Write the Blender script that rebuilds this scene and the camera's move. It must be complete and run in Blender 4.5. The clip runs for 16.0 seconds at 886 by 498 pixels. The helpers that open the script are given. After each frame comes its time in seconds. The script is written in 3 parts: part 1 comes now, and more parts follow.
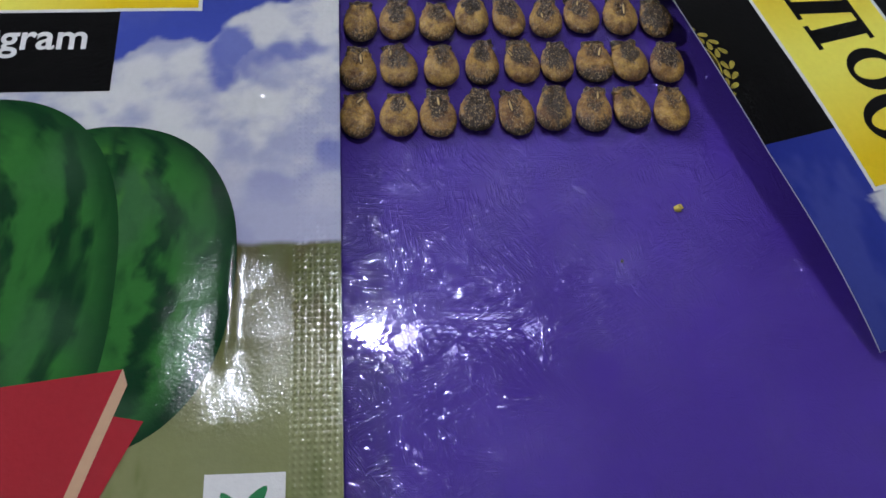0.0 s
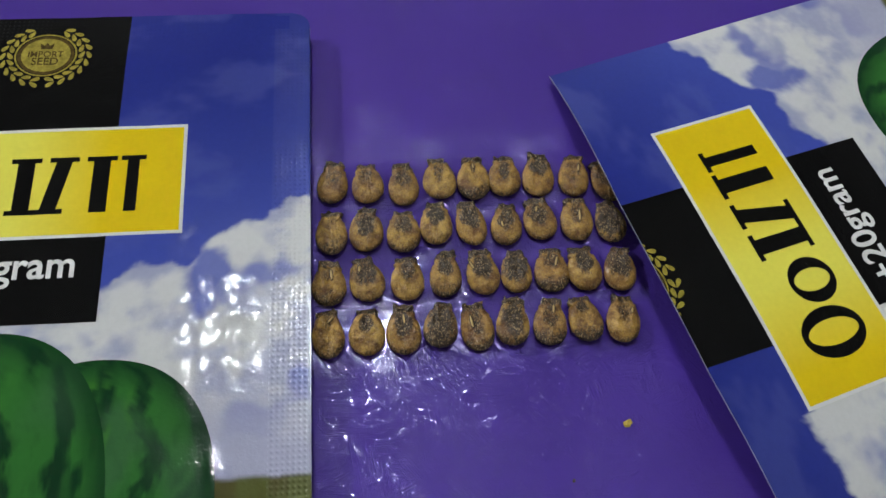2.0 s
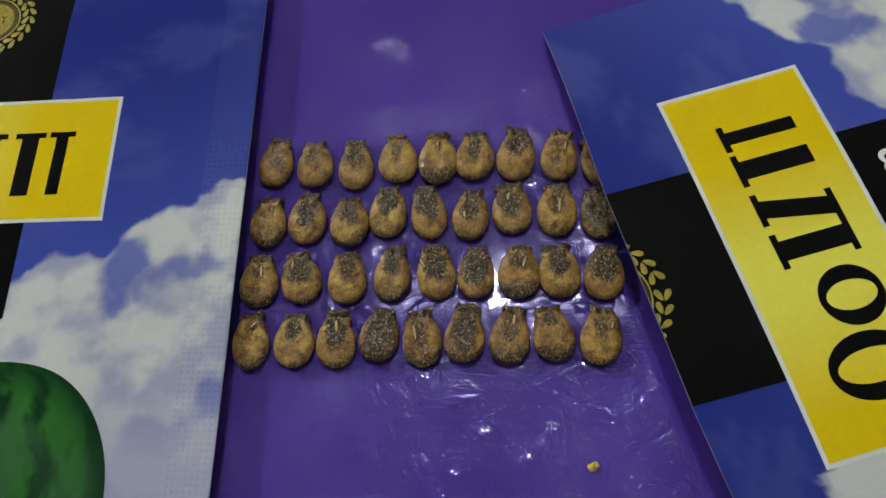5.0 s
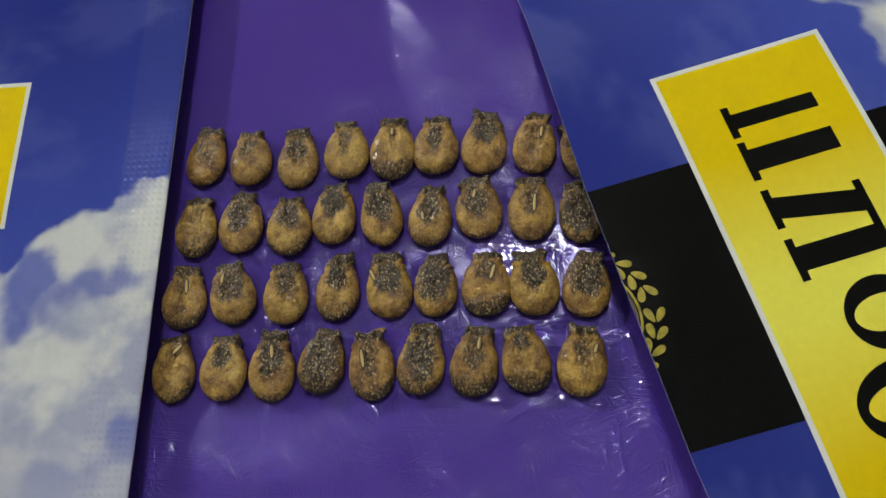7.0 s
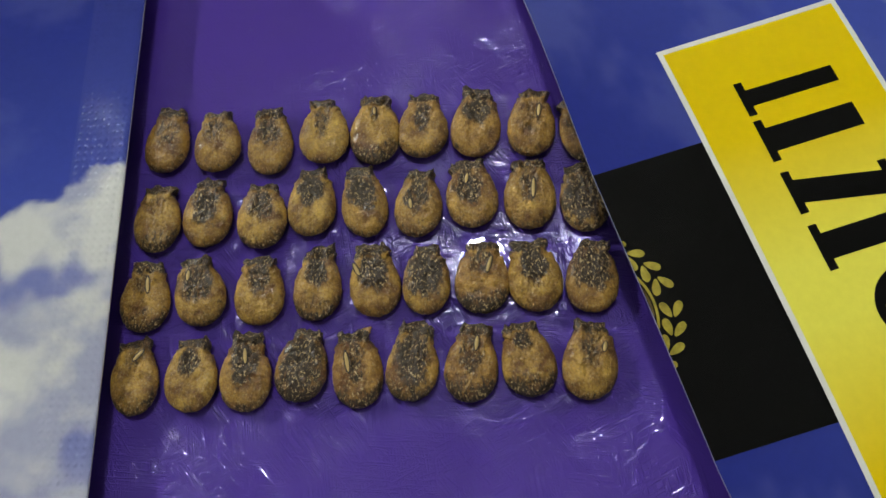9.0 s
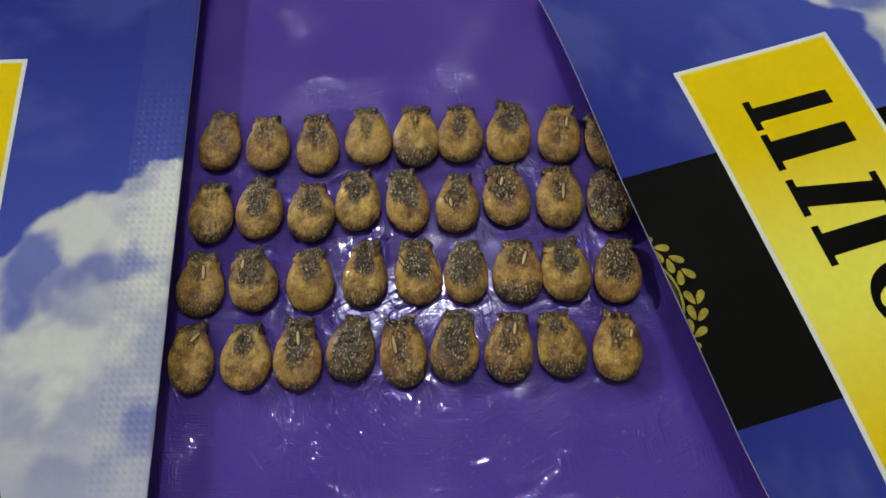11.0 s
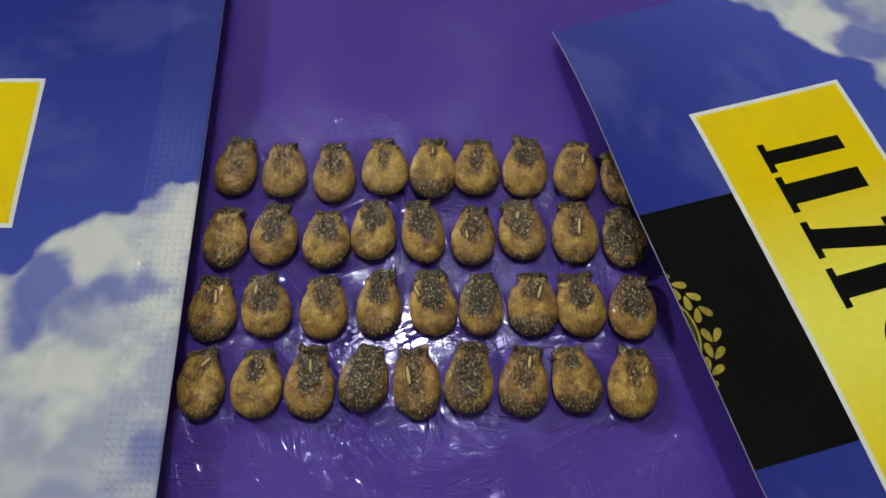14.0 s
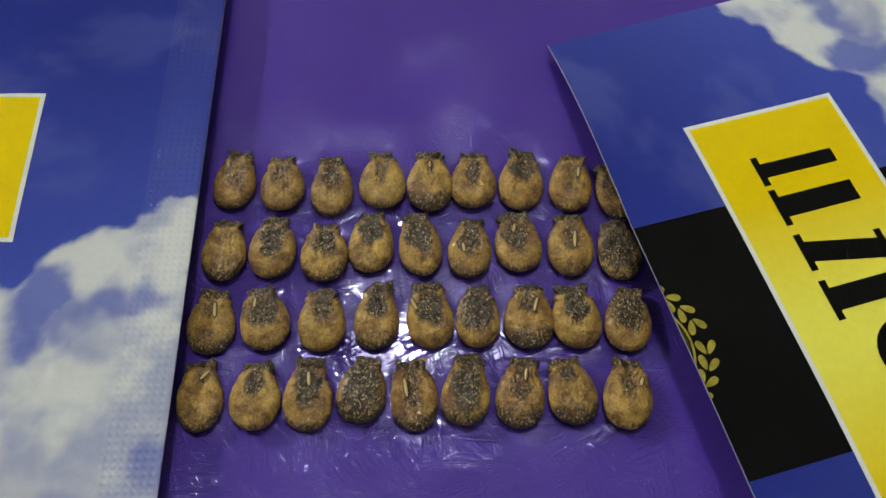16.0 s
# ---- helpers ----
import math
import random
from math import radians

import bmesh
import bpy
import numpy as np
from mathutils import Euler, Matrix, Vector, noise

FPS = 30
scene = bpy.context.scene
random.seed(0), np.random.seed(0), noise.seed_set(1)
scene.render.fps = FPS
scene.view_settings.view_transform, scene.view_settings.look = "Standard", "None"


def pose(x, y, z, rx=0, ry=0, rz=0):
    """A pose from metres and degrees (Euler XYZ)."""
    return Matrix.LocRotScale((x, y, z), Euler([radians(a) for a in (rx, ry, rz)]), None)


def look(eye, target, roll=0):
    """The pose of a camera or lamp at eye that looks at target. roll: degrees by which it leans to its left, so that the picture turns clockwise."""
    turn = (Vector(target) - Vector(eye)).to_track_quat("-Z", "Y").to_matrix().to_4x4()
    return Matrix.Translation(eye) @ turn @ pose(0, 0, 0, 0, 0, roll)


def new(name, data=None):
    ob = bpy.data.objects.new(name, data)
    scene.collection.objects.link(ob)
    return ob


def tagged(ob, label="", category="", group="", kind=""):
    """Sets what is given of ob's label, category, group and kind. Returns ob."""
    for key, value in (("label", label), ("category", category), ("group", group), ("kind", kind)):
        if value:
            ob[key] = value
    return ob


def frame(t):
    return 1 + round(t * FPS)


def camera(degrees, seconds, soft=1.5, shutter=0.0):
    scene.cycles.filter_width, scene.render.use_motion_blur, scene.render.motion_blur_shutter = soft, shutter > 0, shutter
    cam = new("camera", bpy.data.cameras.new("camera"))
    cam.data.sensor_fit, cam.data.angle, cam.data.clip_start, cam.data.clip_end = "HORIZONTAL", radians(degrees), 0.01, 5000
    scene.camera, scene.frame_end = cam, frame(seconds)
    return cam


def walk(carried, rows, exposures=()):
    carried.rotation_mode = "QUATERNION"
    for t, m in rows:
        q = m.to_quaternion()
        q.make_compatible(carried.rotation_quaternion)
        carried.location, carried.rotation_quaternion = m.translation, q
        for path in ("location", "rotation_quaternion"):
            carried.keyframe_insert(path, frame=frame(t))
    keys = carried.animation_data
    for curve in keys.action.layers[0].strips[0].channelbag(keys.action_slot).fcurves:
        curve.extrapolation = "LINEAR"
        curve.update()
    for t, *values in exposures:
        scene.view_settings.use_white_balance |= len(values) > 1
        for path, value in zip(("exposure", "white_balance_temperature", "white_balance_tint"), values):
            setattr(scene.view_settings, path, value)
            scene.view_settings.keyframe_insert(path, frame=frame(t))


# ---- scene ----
cam = camera(56.2, 16.0, soft=1.6)
# The path, in centimetres: seconds, eye, target, roll.
PATH = [
    (0, (0.32, -8.775, 12.568), (0.468, -7.902, 10.775), 6.7),
    (0.5, (0.454, -7.305, 13.551), (0.591, -6.475, 11.737), 6.2),
    (1, (0.699, -6.175, 14.065), (0.83, -5.35, 12.247), 5.6),
    (1.5, (0.934, -5.354, 14.667), (1.079, -4.525, 12.852), 6.4),
    (2, (1.127, -5.453, 15.384), (1.268, -4.603, 13.58), 5.9),
    (2.5, (1.165, -6.632, 16.446), (1.305, -5.75, 14.656), 5.4),
    (3, (1.148, -7.225, 16.728), (1.274, -6.326, 14.946), 4.5),
    (3.5, (1.515, -7.071, 16.828), (1.547, -6.193, 15.032), -0.4),
    (4, (2.853, -5.863, 16.285), (2.773, -5.044, 14.462), -6.4),
    (4.2, (3.436, -5.281, 15.482), (3.322, -4.485, 13.651), -8.5),
    (6.3, (5.172, -2.626, 11.935), (4.901, -1.925, 10.081), -21.7),
    (6.5, (5.27, -2.473, 11.762), (4.999, -1.789, 9.902), -22.3),
    (7, (5.411, -2.346, 11.31), (5.154, -1.67, 9.445), -21.7),
    (7.5, (5.419, -2.197, 10.823), (5.19, -1.538, 8.949), -20.3),
    (8, (5.411, -2.013, 10.641), (5.199, -1.368, 8.759), -19.7),
    (8.5, (5.186, -1.844, 10.311), (4.995, -1.199, 8.428), -18.5),
    (10.8, (3.795, -2.948, 10.997), (3.754, -2.205, 9.14), -4.9),
    (11, (3.641, -2.915, 11.08), (3.608, -2.165, 9.226), -4.1),
    (11.5, (3.088, -3.066, 11.099), (3.077, -2.289, 9.256), -1.8),
    (12, (3.107, -3.055, 10.737), (3.104, -2.251, 8.906), -0.8),
    (12.5, (3.099, -3.065, 10.83), (3.105, -2.25, 9.003), 0.0),
    (13, (3.102, -3.08, 10.828), (3.116, -2.253, 9.007), 0.7),
    (13.5, (3.155, -3.007, 10.936), (3.169, -2.172, 9.118), 0.8),
    (14, (3.159, -3.055, 10.994), (3.171, -2.21, 9.181), 0.7),
    (14.5, (3.154, -3.026, 11.041), (3.169, -2.181, 9.228), 0.9),
    (15, (3.122, -3.024, 11.023), (3.142, -2.175, 9.212), 1.1),
    (15.5, (3.155, -3.01, 11.056), (3.172, -2.159, 9.247), 0.9),
    (16, (3.18, -3.012, 11.14), (3.196, -2.154, 9.333), 0.8),
]
CM = 0.01


def metres(p):
    return tuple(CM * v for v in p)


walk(cam, [(t, look(metres(eye), metres(target), roll)) for t, eye, target, roll in PATH],
     exposures=((0.0, -0.1, 5800, 22), (1.0, -0.12, 6150, 18), (2.5, 0.0, 6200, 15), (3.5, -0.12, 6100, 19), (4.0, -0.25, 6200, 15), (6.5, -0.05, 6700, 9), (8.5, 0.05, 6700, 9), (16.0, 0.05, 6650, 8)))

# ---- light ----
world = bpy.data.worlds.new("world")
world.use_nodes = True
world.node_tree.nodes["Background"].inputs["Color"].default_value = (0.5, 0.55, 0.65, 1)
world.node_tree.nodes["Background"].inputs["Strength"].default_value = 0.02
scene.world = world
PANEL_STRENGTH = 12.0
CORE_STRENGTH = 730.0
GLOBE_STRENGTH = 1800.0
PANEL_COLOUR = (0.96, 1.0, 0.95, 1)


# ---- materials ----
def nodes_of(name):
    m = bpy.data.materials.new(name)
    m.use_nodes = True
    return m, m.node_tree.nodes, m.node_tree.links, m.node_tree.nodes["Principled BSDF"]


def noise_node(n, l, scale, detail=4, rough=0.55, vector=None, stretch=None, turn=0.0):
    t = n.new("ShaderNodeTexNoise")
    t.inputs["Scale"].default_value, t.inputs["Detail"].default_value, t.inputs["Roughness"].default_value = scale, detail, rough
    if vector is None:
        vector = n.new("ShaderNodeTexCoord").outputs["Object"]
    if stretch:
        mp = n.new("ShaderNodeMapping")
        mp.vector_type = "TEXTURE"
        mp.inputs["Scale"].default_value = stretch
        mp.inputs["Rotation"].default_value = (0, 0, radians(turn))
        l.new(vector, mp.inputs["Vector"])
        vector = mp.outputs["Vector"]
    l.new(vector, t.inputs["Vector"])
    return t.outputs["Fac"]


def ramp(n, l, value, a, b, ca=(0, 0, 0, 1), cb=(1, 1, 1, 1)):
    r = n.new("ShaderNodeValToRGB")
    r.color_ramp.elements[0].position, r.color_ramp.elements[1].position = a, b
    r.color_ramp.elements[0].color, r.color_ramp.elements[1].color = ca, cb
    l.new(value, r.inputs["Fac"])
    return r.outputs["Color"]


def mix(n, l, fac, a, b, mode="MIX"):
    m = n.new("ShaderNodeMix")
    m.data_type, m.blend_type = "RGBA", mode
    for socket, v in ((m.inputs[0], fac), (m.inputs[6], a), (m.inputs[7], b)):
        if hasattr(v, "is_linked"):
            l.new(v, socket)
        else:
            socket.default_value = v
    return m.outputs[2]


def maths(n, l, op, a, b):
    m = n.new("ShaderNodeMath")
    m.operation = op
    for socket, v in ((m.inputs[0], a), (m.inputs[1], b)):
        if hasattr(v, "is_linked"):
            l.new(v, socket)
        else:
            socket.default_value = v
    return m.outputs[0]


def bump(n, l, p, height, strength, distance, under=None):
    b = n.new("ShaderNodeBump")
    b.inputs["Strength"].default_value, b.inputs["Distance"].default_value = strength, distance
    l.new(height, b.inputs["Height"])
    if under is not None:
        l.new(under, b.inputs["Normal"])
    l.new(b.outputs["Normal"], p.inputs["Normal"])
    return b.outputs["Normal"]


def film_material(name, colour=None, rough=0.17, metal=0.0, vary=0.05):
    """Printed, laminated film. Without a colour the print comes from the mesh's own colours."""
    m, n, l, p = nodes_of(name)
    if colour is None:
        a = n.new("ShaderNodeAttribute")
        a.attribute_name = "print"
        base = a.outputs["Color"]
    else:
        base = (*colour, 1)
    grain = ramp(n, l, noise_node(n, l, 900, 3), 0.3, 0.7, (1 - vary, 1 - vary, 1 - vary, 1), (1, 1, 1, 1))
    l.new(mix(n, l, 1.0, base, grain, "MULTIPLY"), p.inputs["Base Color"])
    r = maths(n, l, "MULTIPLY_ADD", noise_node(n, l, 260, 3), 0.10)
    r.node.inputs[2].default_value = rough - 0.12
    l.new(r, p.inputs["Roughness"])
    p.inputs["Metallic"].default_value = metal
    p.inputs["Specular IOR Level"].default_value = 0.25
    one = bump(n, l, p, noise_node(n, l, 260, 2), 0.15, 0.00025)
    bump(n, l, p, noise_node(n, l, 1500, 2), 0.28, 0.0001, one)
    return m


def plain_material(name, colour, rough=0.8, scale=6.0):
    m, n, l, p = nodes_of(name)
    v = ramp(n, l, noise_node(n, l, scale, 5), 0.3, 0.7, (*[c * 0.85 for c in colour], 1), (*colour, 1))
    l.new(v, p.inputs["Base Color"])
    p.inputs["Roughness"].default_value = rough
    bump(n, l, p, noise_node(n, l, 90, 3), 0.2, 0.002)
    return m


def sheet_material():
    """Glossy purple plastic with a pearly sheen under a clear skin, scuffed with fine scratches."""
    m, n, l, p = nodes_of("purple_plastic")
    tone = ramp(n, l, noise_node(n, l, 22, 4), 0.3, 0.72, (0.066, 0.031, 0.285, 1), (0.080, 0.039, 0.335, 1))
    l.new(tone, p.inputs["Base Color"])
    p.inputs["Metallic"].default_value = 0.12
    scuffs = ramp(n, l, noise_node(n, l, 150, 4), 0.42, 0.75, (0.035, 0.035, 0.035, 1), (0.10, 0.10, 0.10, 1))
    l.new(scuffs, p.inputs["Roughness"])
    p.inputs["Specular IOR Level"].default_value = 0.42
    p.inputs["Coat Weight"].default_value = 0.25
    p.inputs["Coat Roughness"].default_value = 0.11
    # Fine straight scratches in four directions, each in its own patches.
    total = None
    for k, (turn, scale, length) in enumerate(((38, 2600, 26), (-62, 2300, 22), (84, 2800, 30), (8, 2500, 24))):
        long = noise_node(n, l, scale, 1, 0.4, stretch=(1, length, 1), turn=turn)
        away = maths(n, l, "ABSOLUTE", maths(n, l, "SUBTRACT", long, 0.5), 0)
        line = ramp(n, l, away, 0.0, 0.055, (1, 1, 1, 1), (0, 0, 0, 1))
        where = ramp(n, l, noise_node(n, l, 75 + 14 * k, 3, stretch=(1, 1, 1), turn=50 * k + 20), 0.44, 0.58)
        line = maths(n, l, "MULTIPLY", line, where)
        total = line if total is None else maths(n, l, "MAXIMUM", total, line)
    # The scuffs end a little beyond the seeds.
    place = n.new("ShaderNodeSeparateXYZ")
    l.new(n.new("ShaderNodeTexCoord").outputs["Object"], place.inputs[0])
    used = ramp(n, l, maths(n, l, "MULTIPLY", place.outputs[1], 10.0), 0.30, 0.48, (1, 1, 1, 1), (0.12, 0.12, 0.12, 1))
    total = maths(n, l, "MULTIPLY", total, used)
    one = bump(n, l, p, noise_node(n, l, 85, 2), 0.022, 0.0006)
    # Small pressed dents, a few millimetres across, some way apart.
    dents = maths(n, l, "MULTIPLY", ramp(n, l, noise_node(n, l, 190, 2, 0.5), 0.56, 0.74), used)
    two = bump(n, l, p, dents, 0.5, 0.00022, one)
    two = bump(n, l, p, total, 0.6, 0.00013, two)
    l.new(two, p.inputs["Coat Normal"])
    return m


def seed_material():
    """Tan, grainy seed coat; a sooty, flaky stain with pale flecks and painted glints; reddish brown and painted shade
    towards the rim.
    """
    m, n, l, p = nodes_of("seed_coat")
    info = n.new("ShaderNodeObjectInfo")
    shift = n.new("ShaderNodeVectorMath")
    l.new(n.new("ShaderNodeTexCoord").outputs["Object"], shift.inputs[0])
    l.new(info.outputs["Random"], shift.inputs[1])
    v = shift.outputs[0]
    a = n.new("ShaderNodeAttribute")
    a.attribute_name = "stain_shade"
    stain_shade = a.outputs["Fac"]
    cloud = noise_node(n, l, 420, 5, 0.6, v)
    tan = ramp(n, l, cloud, 0.36, 0.64, (0.19, 0.086, 0.018, 1), (0.64, 0.405, 0.085, 1))
    hue = ramp(n, l, info.outputs["Random"], 0.0, 1.0, (0.80, 0.70, 0.62, 1), (1.0, 1.0, 0.90, 1))
    tan = mix(n, l, 1.0, tan, hue, "MULTIPLY")
    grain = noise_node(n, l, 3200, 4, 0.65, v)
    tan = mix(n, l, 1.0, tan, ramp(n, l, grain, 0.34, 0.62, (0.62, 0.58, 0.52, 1), (1.0, 1.0, 1.0, 1)), "MULTIPLY")
    patch = ramp(n, l, noise_node(n, l, 650, 4, 0.6, v), 0.32, 0.68)
    brown = ramp(n, l, maths(n, l, "ADD", stain_shade, maths(n, l, "MULTIPLY", patch, 0.35)), 0.26, 0.95)
    base = mix(n, l, brown, tan, (0.115, 0.050, 0.016, 1))
    # Soot lies in flakes drawn out along the seed.
    flake = noise_node(n, l, 1500, 4, 0.7, v, stretch=(0.62, 1.25, 1))
    soot = maths(n, l, "ADD", stain_shade, maths(n, l, "ADD", maths(n, l, "MULTIPLY", ramp(n, l, flake, 0.32, 0.68), 0.75), maths(n, l, "MULTIPLY", patch, 0.22)))
    dark = ramp(n, l, maths(n, l, "MULTIPLY", soot, 0.5), 0.37, 0.58)
    base = mix(n, l, dark, base, (0.030, 0.017, 0.007, 1))
    # Pale flecks stand out of the soot; they also paint its glints into the colour.
    fleck = ramp(n, l, noise_node(n, l, 2900, 3, 0.6, v, stretch=(0.7, 1.2, 1)), 0.56, 0.67)
    base = mix(n, l, maths(n, l, "MULTIPLY", fleck, maths(n, l, "MULTIPLY_ADD", ramp(n, l, stain_shade, 0.15, 0.6), 0.75)), base, (0.50, 0.36, 0.17, 1))
    l.new(base, p.inputs["Base Color"])
    l.new(ramp(n, l, stain_shade, 0.1, 0.7, (0.42, 0.42, 0.42, 1), (0.33, 0.33, 0.33, 1)), p.inputs["Roughness"])
    p.inputs["Specular IOR Level"].default_value = 0.45
    one = bump(n, l, p, cloud, 0.40, 0.0006)
    two = bump(n, l, p, flake, 0.9, 0.00030, one)
    bump(n, l, p, grain, 0.9, 0.00022, two)
    p.inputs["Coat Weight"].default_value = 0.12
    p.inputs["Coat Roughness"].default_value = 0.2
    return m


PURPLE = sheet_material()
SEED = seed_material()
PRINT = film_material("printed_film")
BLACK = film_material("black_print", (0.004, 0.004, 0.004), 0.19)
BLACK.node_tree.nodes["Principled BSDF"].inputs["Specular IOR Level"].default_value = 0.16
YELLOW = film_material("yellow_print", (0.60, 0.46, 0.006), 0.19)
_n, _l = YELLOW.node_tree.nodes, YELLOW.node_tree.links
_xyz = _n.new("ShaderNodeSeparateXYZ")
_l.new(_n.new("ShaderNodeTexCoord").outputs["Object"], _xyz.inputs[0])
_far = maths(_n, _l, "MULTIPLY", maths(_n, _l, "ABSOLUTE", maths(_n, _l, "ADD", _xyz.outputs[0], 0.004), 0), 34.0)
_l.new(ramp(_n, _l, _far, 0.12, 0.72, (0.82, 0.76, 0.10, 1), (0.76, 0.55, 0.004, 1)), _n["Mix"].inputs[6])
WHITE = film_material("white_print", (0.72, 0.72, 0.70), 0.19)
GOLD = film_material("gold_print", (0.42, 0.34, 0.05), 0.3, 0.1, 0.5)
DARKGOLD = film_material("dark_gold_print", (0.12, 0.08, 0.02), 0.3, 0.2, 0.5)
LEAF = film_material("green_print", (0.03, 0.20, 0.07), 0.19)
EDGE = film_material("cut_film_edge", (0.6, 0.6, 0.62), 0.4)
PALE = plain_material("pale_seed_flesh", (0.52, 0.36, 0.13), 0.6, 500)
GROOVE = plain_material("dark_groove", (0.03, 0.018, 0.01), 0.6, 900)
FLECK = plain_material("yellow_chaff", (0.55, 0.42, 0.06), 0.6, 800)
HUSK = plain_material("brown_husk", (0.35, 0.2, 0.07), 0.6, 800)
PLASTER = plain_material("white_plaster", (0.82, 0.81, 0.80), 0.9)
TILE = plain_material("grey_floor", (0.28, 0.27, 0.26), 0.6)
ENAMEL = plain_material("white_enamel", (0.75, 0.75, 0.73), 0.4)
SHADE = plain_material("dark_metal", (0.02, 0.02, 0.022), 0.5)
TUBE, _n, _l, _p = nodes_of("lit_tube")
_p.inputs["Emission Color"].default_value, _p.inputs["Emission Strength"].default_value = PANEL_COLOUR, PANEL_STRENGTH
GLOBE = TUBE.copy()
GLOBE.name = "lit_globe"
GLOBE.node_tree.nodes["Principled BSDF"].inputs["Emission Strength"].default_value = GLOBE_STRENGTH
CORE = TUBE.copy()
CORE.name = "lit_bulb"
CORE.node_tree.nodes["Principled BSDF"].inputs["Emission Strength"].default_value = CORE_STRENGTH


# ---- building helpers ----
def mesh_of(name, verts, faces, material, smooth=True):
    me = bpy.data.meshes.new(name)
    me.from_pydata([tuple(v) for v in verts], [], faces)
    me.materials.append(material)
    me.polygons.foreach_set("use_smooth", [smooth] * len(me.polygons))
    me.update()
    return me


def colours(me, name, values):
    layer = me.color_attributes.new(name, "FLOAT_COLOR", "POINT")
    layer.data.foreach_set("color", np.asarray(values, dtype=np.float32).ravel())


def part(name, me, parent, label=""):
    ob = new(name, me)
    ob.parent = parent
    return tagged(ob, label=label)


def box_mesh(name, x0, x1, y0, y1, z0, z1, material, bevel=0.0):
    bm = bmesh.new()
    bmesh.ops.create_cube(bm, size=1.0)
    for v in bm.verts:
        v.co = Vector(((x0 + x1) / 2 + v.co.x * (x1 - x0), (y0 + y1) / 2 + v.co.y * (y1 - y0), (z0 + z1) / 2 + v.co.z * (z1 - z0)))
    if bevel:
        bmesh.ops.bevel(bm, geom=bm.edges, offset=bevel, segments=2, affect="EDGES")
    me = bpy.data.meshes.new(name)
    bm.to_mesh(me)
    bm.free()
    me.materials.append(material)
    return me


def smooth(a, b, x):
    t = min(1.0, max(0.0, (x - a) / (b - a)))
    return t * t * (3 - 2 * t)


def fbm(x, y, z=0.0, octaves=4):
    return noise.fractal((x, y, z), 0.9, 2.1, octaves)


def blend(a, b, f):
    return tuple(p + (q - p) * f for p, q in zip(a, b))


# ---- the room ----
def build_room():
    w, h, t = 2.2, 2.5, 0.1
    for name, b in (("wall_north", (-w, w, w, w + t)), ("wall_south", (-w, w, -w - t, -w)), ("wall_east", (w, w + t, -w, w)), ("wall_west", (-w - t, -w, -w, w))):
        ob = new(name, box_mesh(name, *b, -0.75, h, PLASTER))
        tagged(ob, "plain white plastered wall of the room", "wall", kind="structure")
    tagged(new("ceiling", box_mesh("ceiling", -w, w, -w, w, h, h + t, PLASTER)), "plain white painted ceiling above the table", "ceiling", kind="structure")
    tagged(new("floor", box_mesh("floor", -w, w, -w, w, -0.85, -0.75, TILE)), "plain grey floor under the table", "floor", kind="structure")


def build_table():
    top = bpy.data.objects.new("table", None)
    scene.collection.objects.link(top)
    top.location = (0.03, 0.05, -0.75)
    tagged(top, "plain table under the glossy purple sheet", "table")
    part("tabletop", box_mesh("tabletop", -0.6, 0.6, -0.45, 0.45, 0.715, 0.746, TILE, 0.004), top)
    for x in (-0.55, 0.55):
        for y in (-0.4, 0.4):
            part("leg", box_mesh("leg", x - 0.025, x + 0.025, y - 0.025, y + 0.025, 0, 0.715, TILE, 0.003), top)


def sheet_height(x, y):
    """Dents and creases of the plastic sheet, in metres, for a place in centimetres."""
    calm = 0.30 + 0.70 * smooth(1.0, -1.5, y)
    h = 0.0028 * calm * fbm(x * 0.42, y * 0.42, 3.0, 2) + 0.0011 * calm * fbm(x * 1.1, y * 1.1, 8.0, 2)
    # Round and crescent dents pressed into the plastic below the seeds.
    for cx, cy, r, deep in ((1.5, -3.4, 1.5, 0.004), (2.0, -1.1, 0.5, 0.002), (3.5, -1.3, 0.7, 0.0025), (0.9, -1.9, 0.6, 0.002), (2.6, 5.0, 0.9, 0.003)):
        d = math.hypot(x - cx, (y - cy) * 1.5) / r
        if d < 1.6:
            h -= deep * (smooth(1.5, 0.6, d) - 0.35 * smooth(0.9, 0.2, d))
    # Long shallow folds that run off towards the open packet.
    along, across = 0.88 * x - 0.47 * y, 0.47 * x + 0.88 * y
    h += 0.012 * smooth(1.5, 4.5, x) * smooth(1.0, -1.5, y) * noise.noise((along * 0.16, across * 0.75, 2.5))
    return min(0.0, h - 0.012) * CM


